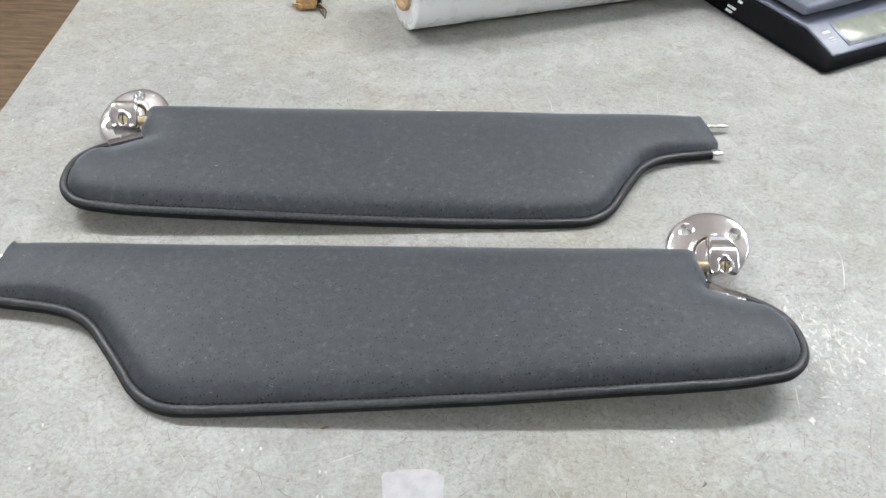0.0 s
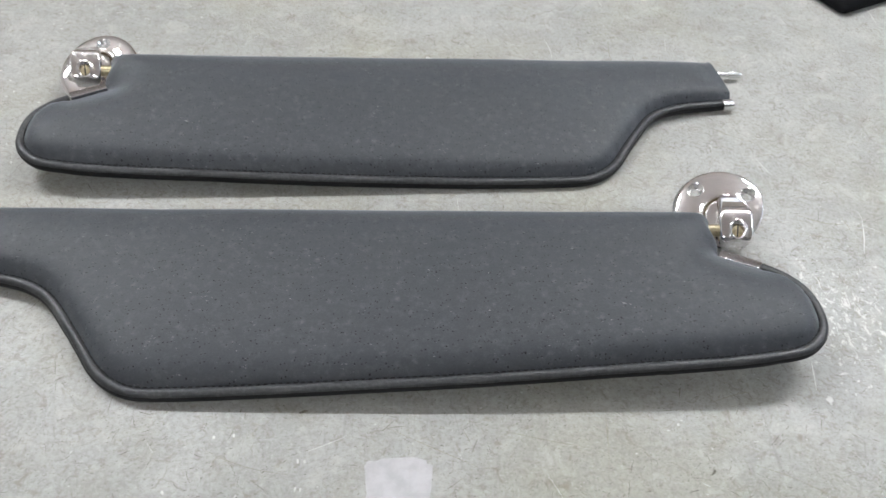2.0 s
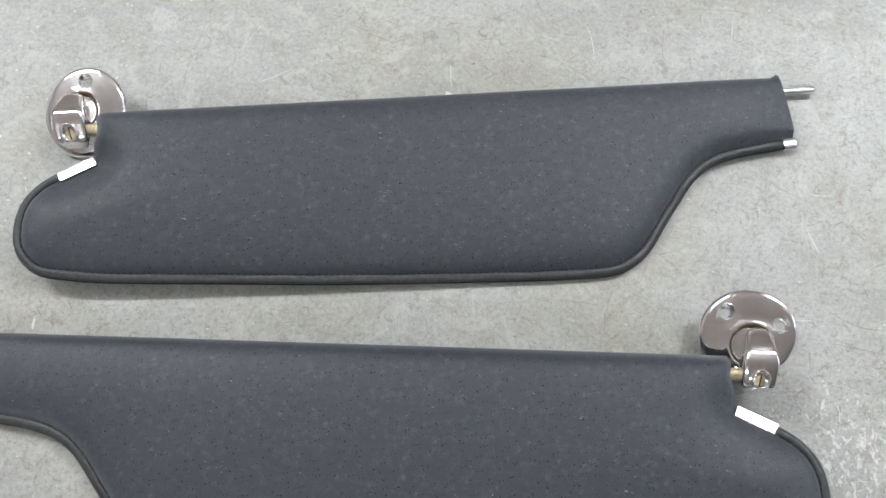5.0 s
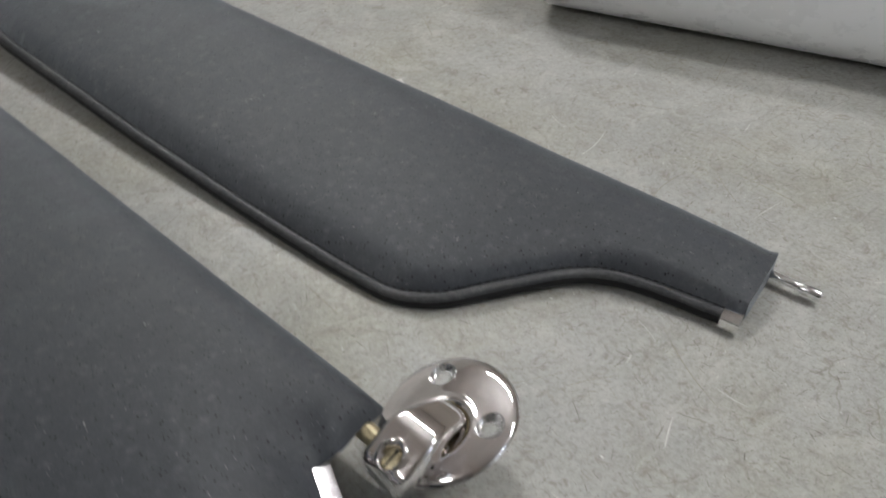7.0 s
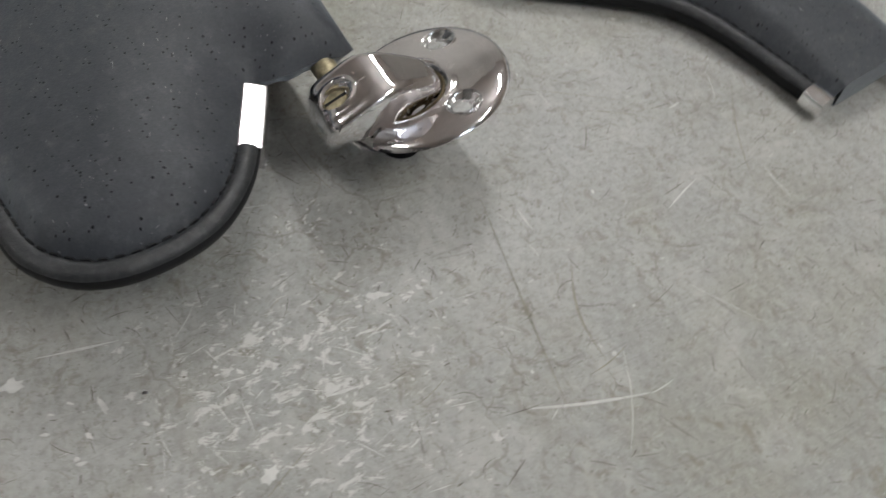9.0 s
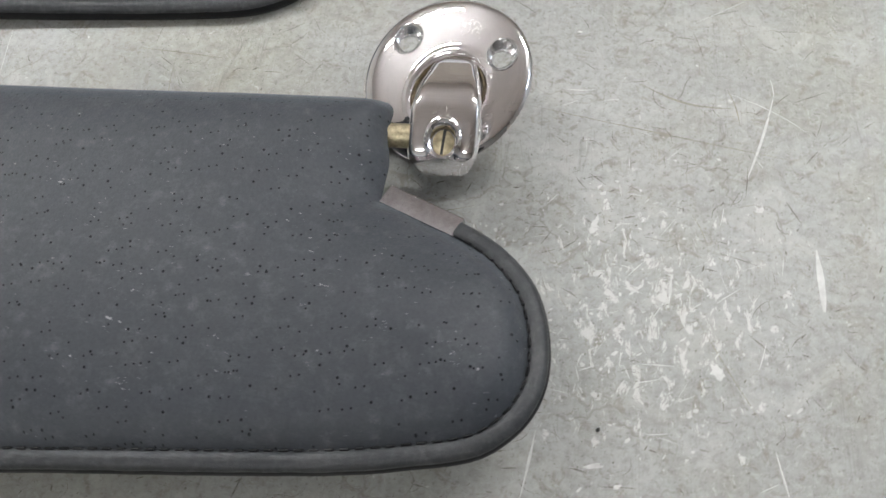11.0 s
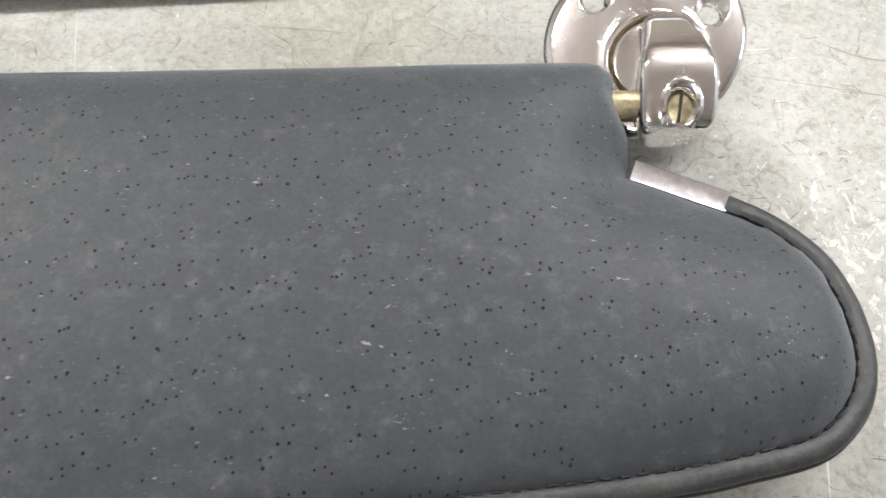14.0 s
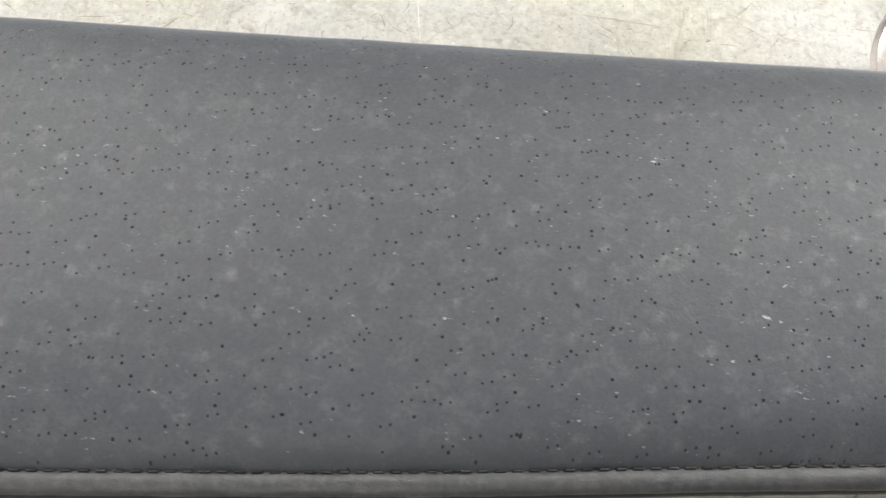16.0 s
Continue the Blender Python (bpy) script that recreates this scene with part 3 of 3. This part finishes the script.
        peak = peak + (lean(su, sv) + 0.0089) * np.clip((0.002 - q[:, 1]) / 0.02, 0, 1)
        big = 0.0030
        drop = big - np.sqrt(np.maximum(0, big * big - np.maximum(0, big - d) ** 2))
        ring_lip = 0.0010 * np.exp(-((np.hypot(q[:, 0] - pu, q[:, 1] - pv) - 0.0046) / 0.0007) ** 2)
        return peak - drop + ring_lip

    top = arm_height(pts)
    bm = bmesh.new()
    vs = [bm.verts.new(place(*p, w)) for p, w in zip(pts, top)]
    for f in faces:
        bm.faces.new([vs[i] for i in f])
    n = len(arm_ring)
    skirt = [bm.verts.new(place(*(p + (np.array((centre_u(p[1]), p[1])) - p) * 0.22), -0.0085 if p[1] > 0.003 else min(-0.005, lean(*p) - 0.0005))) for p in arm_ring]
    edge = [vs[int(np.argmin(np.hypot(*(pts - p).T)))] for p in arm_ring]
    for i in range(n):
        bm.faces.new((edge[i], edge[(i + 1) % n], skirt[(i + 1) % n], skirt[i]))
    bm.faces.new(skirt)
    n = len(screw_ring)
    edge = [vs[int(np.argmin(np.hypot(*(pts - p).T)))] for p in screw_ring]
    well = [bm.verts.new(place(*p, 0.0002 - 0.6 * (p[1] - pv))) for p in screw_ring]
    for i in range(n):
        bm.faces.new((edge[i], edge[(i + 1) % n], well[(i + 1) % n], well[i]))
    bm.faces.new(well)
    arm = part("bracket_arm", bm, CHROME, ob, "chrome hinge arm with a slotted screw")

    def disc(profile, n=32, tilt=0.60):
        return moved(lathe(profile, n), lambda c: place(pu + c.x, pv + c.y, 0.0014 + c.z - tilt * c.y))

    screw = part("screw", disc(((0.0031, -0.002), (0.0031, -0.0002), (0.0028, 0.0), (0.001, 0.0002))), BRASS, arm, "slotted brass screw")
    # raised dark bar stands in for the shaded slot
    bm = box(-0.0004, -0.0029, -0.0006, 0.0004, 0.0029, 0.00035)
    part("screw_slot", moved(bm, lambda c: place(pu + c.x + 0.12 * c.y, pv + c.y, 0.0014 + c.z - 0.60 * c.y)), SLOT_SHADE, arm)
    bm = moved(lathe(((0.0038, -0.001), (0.0038, 0.0004), (0.0033, 0.0007), (0.001, 0.0007)), 24), lambda c: place(centre_u(0.008) - 0.0098 - c.z, 0.0080 + c.x, 0.0004 + c.y))
    part("rod_end", bm, STEEL, arm, "round rod end in the side of the arm")
    if nick:
        bm = moved(lathe(((0.0022, -0.001), (0.0020, 0.0003), (0.001, 0.0006)), 9, lambda a: 1 + 0.4 * math.sin(3 * a + 1)), lambda c: place(0.222 + c.x, 0.0020 + c.y * 0.6, 0.0058 + c.z))
        part("nick", bm, CHIP, ob, "pale nick in the folded edge", False)
    return ob


sun_visor((0.163, 0.4291), (-1, -0.0027), (0.0027, -1), (0.0268, -0.0390), (0.0220, -0.0540), (-0.0148, -0.0164), 0.245, 0.0274, (-0.0062, -0.205, -0.34), (0.0, 0.0, 0.0), False,
          "black perforated vinyl sun visor with chrome bracket on grey bench")
sun_visor((-0.2255, 0.5685), (1, 0.1273), (0.1273, -1), (0.0267, -0.0470), (0.0138, -0.0395), (-0.0156, -0.0095), 0.90, 0.0286, (-0.0130, 0.115, -0.33), (0.0020, 0.0020, 0.0032), True,
          "black perforated vinyl sun visor with a pale nick, chrome bracket")


# ---- other things on the bench ----
def film_roll():
    ob = thing("film_roll", (0, 0, 0), "white plastic film roll on a cardboard core lying on the bench", "film roll")
    turn, radius, length = radians(21.5), 0.045, 0.45
    start = Vector((-0.0417, 0.7782, radius + 0.0006))
    m = Matrix.Translation(start) @ Matrix.Rotation(turn, 4, "Z") @ Matrix.Rotation(radians(90), 4, "Y")
    bm = bmesh.new()
    rows = []
    n = 64
    for r, z in ((0.0275, 0.004), (0.0278, 0.0), (radius - 0.002, 0.0), (radius, 0.0015), (radius, length - 0.0015), (radius - 0.002, length), (0.0278, length), (0.0275, length - 0.004)):
        rows.append([bm.verts.new(m @ Vector((r * math.cos(a), r * math.sin(a), z))) for a in np.linspace(0, 2 * math.pi, n, False)])
    for a, b in zip(rows, rows[1:] + rows[:1]):
        for j in range(n):
            bm.faces.new((a[j], a[(j + 1) % n], b[(j + 1) % n], b[j]))
    part("film", bm, FILM, ob, "white wound plastic film")
    bm = bmesh.new()
    rows = []
    for r, z in ((0.0, 0.003), (0.0235, 0.003), (0.0245, -0.002), (0.0265, -0.003), (0.0273, -0.002), (0.0273, length + 0.004), (0.025, length + 0.005)):
        rows.append([bm.verts.new(m @ Vector((max(r, 1e-4) * math.cos(a), max(r, 1e-4) * math.sin(a), z))) for a in np.linspace(0, 2 * math.pi, n, False)])
    for a, b in zip(rows, rows[1:]):
        for j in range(n):
            bm.faces.new((a[j], a[(j + 1) % n], b[(j + 1) % n], b[j]))
    bm.faces.new(rows[-1])
    part("core", bm, CARD, ob, "tan cardboard core")
    return ob


def bench_scale():
    ob = thing("bench_scale", (0.361, 0.7273, 0), "black and blue-grey electronic bench scale standing on the bench", "scale")
    ob.rotation_euler = (0, 0, radians(29))
    w, d = 0.21, 0.26

    def wedge(x0, x1, profile, bevel=0.004):
        bm = bmesh.new()
        left = [bm.verts.new((x0, y, z)) for y, z in profile]
        right = [bm.verts.new((x1, y, z)) for y, z in profile]
        n = len(profile)
        for i in range(n):
            bm.faces.new((left[i], left[(i + 1) % n], right[(i + 1) % n], right[i]))
        bm.faces.new(left)
        bm.faces.new(right)
        bmesh.ops.recalc_face_normals(bm, faces=bm.faces[:])
        bmesh.ops.bevel(bm, geom=bm.edges[:], offset=bevel, segments=3, profile=0.5, affect="EDGES")
        return bm

    bm = wedge(0, w, ((0.0, 0.0012), (0.0, 0.0125), (0.041, 0.0245), (d, 0.0245), (d, 0.0012)), 0.006)
    moved(bm, lambda c: (c.x - 0.013 * max(0, 1 - c.z / 0.02), c.y - 0.006 * max(0, 1 - c.z / 0.02), c.z))
    part("base", bm, BLACK, ob, "black plastic base, flared at the foot")
    for x, y in ((0.012, 0.012), (w - 0.012, 0.012), (0.012, d - 0.012), (w - 0.012, d - 0.012)):
        part("rubber_foot", moved(lathe(((0.007, 0.0), (0.007, 0.003)), 16), lambda c: (c.x + x, c.y + y, c.z + 0.0003)), BLACK, ob)
    part("top_shell", wedge(0.004, w - 0.004, ((0.0035, 0.0110), (0.0025, 0.0150), (0.041, 0.0275), (d - 0.004, 0.0275), (d - 0.004, 0.023), (0.041, 0.023)), 0.002), BLUEGREY, ob, "blue-grey plastic top shell")
    slope = math.atan2(0.0125, 0.0385)

    def on_panel(x0, y0, x1, y1, h0, h1, bevel=0.0):
        bm = box(x0, y0, h0, x1, y1, h1, bevel)
        return moved(bm, lambda c: (c.x, 0.0025 + c.y * math.cos(slope) - c.z * math.sin(slope), 0.0150 + c.y * math.sin(slope) + c.z * math.cos(slope)))

    bezel = part("display_bezel", on_panel(0.030, 0.006, 0.118, 0.038, -0.003, 0.0010, 0.0009), BLUEGREY, ob)
    part("display", on_panel(0.034, 0.0085, 0.114, 0.0355, -0.002, 0.0013, 0.0003), GLASS, bezel, "dull greenish display")
    for x0, y0, x1, y1 in ((0.013, 0.026, 0.023, 0.029), (0.014, 0.0195, 0.022, 0.0205), (0.015, 0.0165, 0.022, 0.0175)):
        part("printed_mark", on_panel(x0, y0, x1, y1, -0.001, 0.0004), INK, ob)
    for y, z, l in ((0.120, 0.009, 0.012), (0.122, 0.0055, 0.009), (0.118, 0.016, 0.006)):
        part("printed_mark", moved(box(-0.0004, y, z, 0.002, y + l, z + 0.002), lambda c: (c.x - 0.013 * max(0, 1 - c.z / 0.02), c.y, c.z)), INK, ob)
    part("platform_support", wedge(0.04, w - 0.04, ((0.10, 0.026), (0.10, 0.0355), (d - 0.06, 0.0355), (d - 0.06, 0.026)), 0.001), BLACK, ob)
    part("platform", wedge(0.003, w - 0.003, ((0.047, 0.0345), (0.045, 0.0430), (0.048, 0.0455), (d + 0.005, 0.0455), (d + 0.005, 0.0345)), 0.0025), BLUEGREY, ob, "blue-grey weighing platform")
    return ob


def broken_fitting():
    ob = thing("broken_fitting", (-0.136, 0.806, 0), "small broken brown fitting with splinters and metal foil", "scrap")
    rnd = random.Random(4)
    bm = box(-0.009, -0.007, 0.0004, 0.010, 0.006, 0.012, 0.0012)
    moved(bm, lambda c: (c.x + 0.25 * c.y + 0.1 * c.z, c.y - 0.2 * c.x + rnd.uniform(-0.001, 0.001), max(0.0004, c.z + 0.25 * c.x)))
    part("block", bm, WOOD, ob, "splintered brown wood block")
    for i in range(7):
        a, l = rnd.uniform(0, 6.28), rnd.uniform(0.006, 0.013)
        bm = box(0, -0.0012, 0, l, 0.0012, 0.0022, 0.0005)
        x, y, up = rnd.uniform(-0.008, 0.008), rnd.uniform(-0.006, 0.006), rnd.uniform(0.1, 0.8)
        moved(bm, lambda c: (x + c.x * math.cos(a) - c.y * math.sin(a), y + c.x * math.sin(a) + c.y * math.cos(a), 0.003 + c.z + c.x * up))
        part("splinter", bm, WOOD, ob)
    for k in range(3):
        path = smooth_line(((0.004 + 0.004 * k, -0.002, 0.005), (0.012 + 0.004 * k, -0.006 - 0.003 * k, 0.004), (0.016 + 0.002 * k, -0.014 - 0.004 * k, 0.0012)), 6)
        bm = bmesh.new()
        rows = [[bm.verts.new((p[0] + 0.0007 * math.cos(a), p[1] + 0.0004 * math.sin(a), p[2] + 0.0007 * math.sin(a))) for a in np.linspace(0, 2 * math.pi, 6, False)] for p in path]
        for a, b in zip(rows, rows[1:]):
            for j in range(6):
                bm.faces.new((a[j], a[(j + 1) % 6], b[(j + 1) % 6], b[j]))
        part("wire", bm, DARK_BRASS, ob)
    bm = box(-0.020, -0.001, 0.0004, -0.008, 0.004, 0.009, 0.001)
    part("metal_clip", bm, STEEL, ob, "small bright bent clip")
    bm = box(0.010, -0.002, 0.0004, 0.0135, 0.012, 0.010, 0.001)
    part("dark_tab", bm, BLACK, ob)
    return ob


film_roll()
bench_scale()
broken_fitting()


# ---- marks on the bench top ----
def ragged(cx, cy, w, h, turn, rnd, n=9, z=0.0003):
    """A flat ragged fleck."""
    ring = []
    for i in range(n):
        a = 2 * math.pi * i / n
        k = rnd.uniform(0.55, 1.15)
        x, y = w * k * math.cos(a), h * k * math.sin(a)
        ring.append((cx + x * math.cos(turn) - y * math.sin(turn), cy + x * math.sin(turn) + y * math.cos(turn), z))
    return ring


def flecks(name, label, material, seed, rings):
    bm = bmesh.new()
    for ring in rings:
        bm.faces.new([bm.verts.new(p) for p in ring])
    ob = part(name, bm, material, bench, label, False)
    return tagged(ob, kind="stuff")


def stroke(x0, y0, x1, y1, width, rnd, bend=0.02, z=0.0002):
    """A thin tapering scratch from one place to another."""
    a, b = np.array((x0, y0)), np.array((x1, y1))
    way = b - a
    side = np.array((-way[1], way[0]))
    side = side / max(1e-9, np.hypot(*side))
    n = 6
    left, right = [], []
    k = rnd.uniform(-bend, bend) * np.hypot(*way)
    for i in range(n + 1):
        t = i / n
        c = a + way * t + side * k * math.sin(math.pi * t)
        h = width * (0.15 + 0.85 * math.sin(math.pi * min(0.97, max(0.03, t)))) * rnd.uniform(0.6, 1.2) / 2
        left.append((*(c + side * h), z))
        right.append((*(c - side * h), z))
    return left + right[::-1]


rnd = random.Random(11)
patch = []
for i in range(72):
    a = 2 * math.pi * i / 72
    c, s = math.cos(a), math.sin(a)
    k = 1 + 0.035 * math.sin(5 * a + 1) + 0.03 * math.sin(9 * a) + rnd.uniform(-0.018, 0.018)
    x, y = 0.0160 * k * math.copysign(abs(c) ** 0.32, c), 0.0118 * k * math.copysign(abs(s) ** 0.32, s)
    patch.append((-0.0152 + x - 0.05 * y, 0.2614 + y + 0.05 * x, 0.0004))
flecks("tape_residue", "pale rectangular patch of old tape residue", RESIDUE, 1, [patch])
flecks("chip_wear", "white paint chips and scuffs", CHIP, 2, [
    ragged(rnd.gauss(0.238, 0.022), rnd.gauss(0.382, 0.034), rnd.uniform(0.0003, 0.0014), rnd.uniform(0.0002, 0.0007), rnd.gauss(0.9, 0.6), rnd, 11) for i in range(80)]
    + [ragged(rnd.uniform(-0.35, 0.5), rnd.uniform(0.24, 0.95), rnd.uniform(0.0003, 0.0010), rnd.uniform(0.0002, 0.0005), rnd.uniform(0, 3.1), rnd) for i in range(420)]
    + [ragged(rnd.gauss(-0.27, 0.04), rnd.gauss(0.62, 0.06), rnd.uniform(0.0006, 0.0018), rnd.uniform(0.0004, 0.0009), rnd.uniform(0, 3.1), rnd) for i in range(60)]
    + [ragged(rnd.gauss(0.1955, 0.003), rnd.gauss(0.399, 0.004), rnd.uniform(0.0003, 0.0010), rnd.uniform(0.0002, 0.0005), rnd.uniform(0, 3.1), rnd) for i in range(22)]
    + [ragged(x, y, 0.0013, 0.0007, rnd.uniform(1.3, 1.9), rnd, 9) for x, y in ((-0.1074, 0.2825), (-0.098, 0.2838), (-0.0646, 0.2703), (-0.0613, 0.2703), (-0.0641, 0.2555), (-0.0617, 0.2552), (-0.126, 0.2517), (-0.2176, 0.2941), (-0.2619, 0.2936), (-0.2152, 0.2664), (0.129, 0.2978))]
    + [ragged(0.215, 0.316, 0.0030, 0.0020, 1.4, rnd, 14), ragged(0.262, 0.364, 0.0028, 0.0020, 2.3, rnd, 14), ragged(0.229, 0.334, 0.0032, 0.0009, 0.15, rnd, 12), ragged(-0.2538, 0.4365, 0.0055, 0.0011, 1.57, rnd, 12)])
flecks("nick_wear", "fine dark scratches and nicks, denser at the front to darken it", MARK, 3, [
    stroke(x, y, x + l * math.cos(a), y + l * math.sin(a), rnd.uniform(0.00012, 0.0004), rnd)
    for x, y, l, a in ((rnd.uniform(-0.355, 0.5), rnd.uniform(0.23, 1.0), 0.0015 + 0.010 * rnd.random() ** 3, rnd.uniform(0, 6.28)) for i in range(3200))]
    + [ragged(rnd.uniform(-0.355, 0.5), rnd.uniform(0.23, 0.9), rnd.uniform(0.0002, 0.0006), rnd.uniform(0.00012, 0.00026), rnd.uniform(0, 3.1), rnd, 7) for i in range(1700)]
    # denser at the front: nicks there, and darkening for the light's falloff
    + [ragged(rnd.uniform(-0.30, 0.5), 0.24 + 0.22 * rnd.random() ** 1.4, 0.0004 + 0.0013 * rnd.random() ** 2, rnd.uniform(0.00012, 0.00026), rnd.gauss(0.7, 0.5), rnd, 9) for i in range(1300)]
    + [stroke(x, y, x + l * math.cos(a), y + l * math.sin(a), rnd.uniform(0.00012, 0.00026), rnd, 0.3)
       for x, y, l, a in ((rnd.uniform(-0.35, 0.48), rnd.uniform(0.235, 0.72), rnd.uniform(0.003, 0.009), rnd.uniform(0, 6.28)) for i in range(1300))]
    + [ragged(x, y, 0.0026, 0.0009, rnd.uniform(0.4, 0.8), rnd, 11) for x, y in ((-0.2835, 0.3062), (-0.2763, 0.3051), (-0.257, 0.3043), (0.1416, 0.27), (-0.065, 0.2992))]
    + [ragged(0.0108, 0.6299, 0.0013, 0.0009, 0.4, rnd), stroke(-0.2585, 0.7745, -0.2475, 0.7765, 0.0009, rnd)])
flecks("stain_wear", "long faint olive scratches", OLIVE, 4, [
    stroke(x, y, x + l * math.cos(a), y + l * math.sin(a), rnd.uniform(0.0002, 0.0005), rnd, 0.06)
    for x, y, l, a in ((rnd.uniform(-0.355, 0.5), rnd.uniform(0.24, 0.95), rnd.uniform(0.012, 0.06), rnd.uniform(0, 6.28)) for i in range(170))]
    + [stroke(0.2039, 0.4513, 0.2860, 0.4365, 0.0004, rnd), stroke(0.2400, 0.4630, 0.2696, 0.4551, 0.0007, rnd, 0.1), stroke(-0.33, 0.66, -0.20, 0.86, 0.0009, rnd)])
flecks("scuff_wear", "long pale scratches", CHIP, 5, [
    stroke(x, y, x + l * math.cos(a), y + l * math.sin(a), rnd.uniform(0.0002, 0.0005), rnd, 0.06)
    for x, y, l, a in ((rnd.uniform(-0.355, 0.5), rnd.uniform(0.24, 0.95), rnd.uniform(0.004, 0.030), rnd.uniform(0, 6.28)) for i in range(120))]
    + [stroke(x, y, x + l * math.cos(a), y + l * math.sin(a), rnd.uniform(0.0001, 0.0004), rnd)
       for x, y, l, a in ((rnd.gauss(0.240, 0.022), rnd.gauss(0.384, 0.030), rnd.uniform(0.002, 0.009), rnd.gauss(0.9, 0.8)) for i in range(60))]
    + [stroke(0.2497, 0.3935, 0.2489, 0.3835, 0.0009, rnd, 0.08), stroke(0.2128, 0.3422, 0.2097, 0.3223, 0.0007, rnd), stroke(0.2768, 0.3426, 0.2797, 0.3303, 0.0006, rnd),
       stroke(0.2732, 0.4290, 0.2825, 0.4600, 0.0011, rnd), stroke(0.2920, 0.4050, 0.2928, 0.3850, 0.0025, rnd), stroke(0.2335, 0.5030, 0.2272, 0.5183, 0.0006, rnd)])
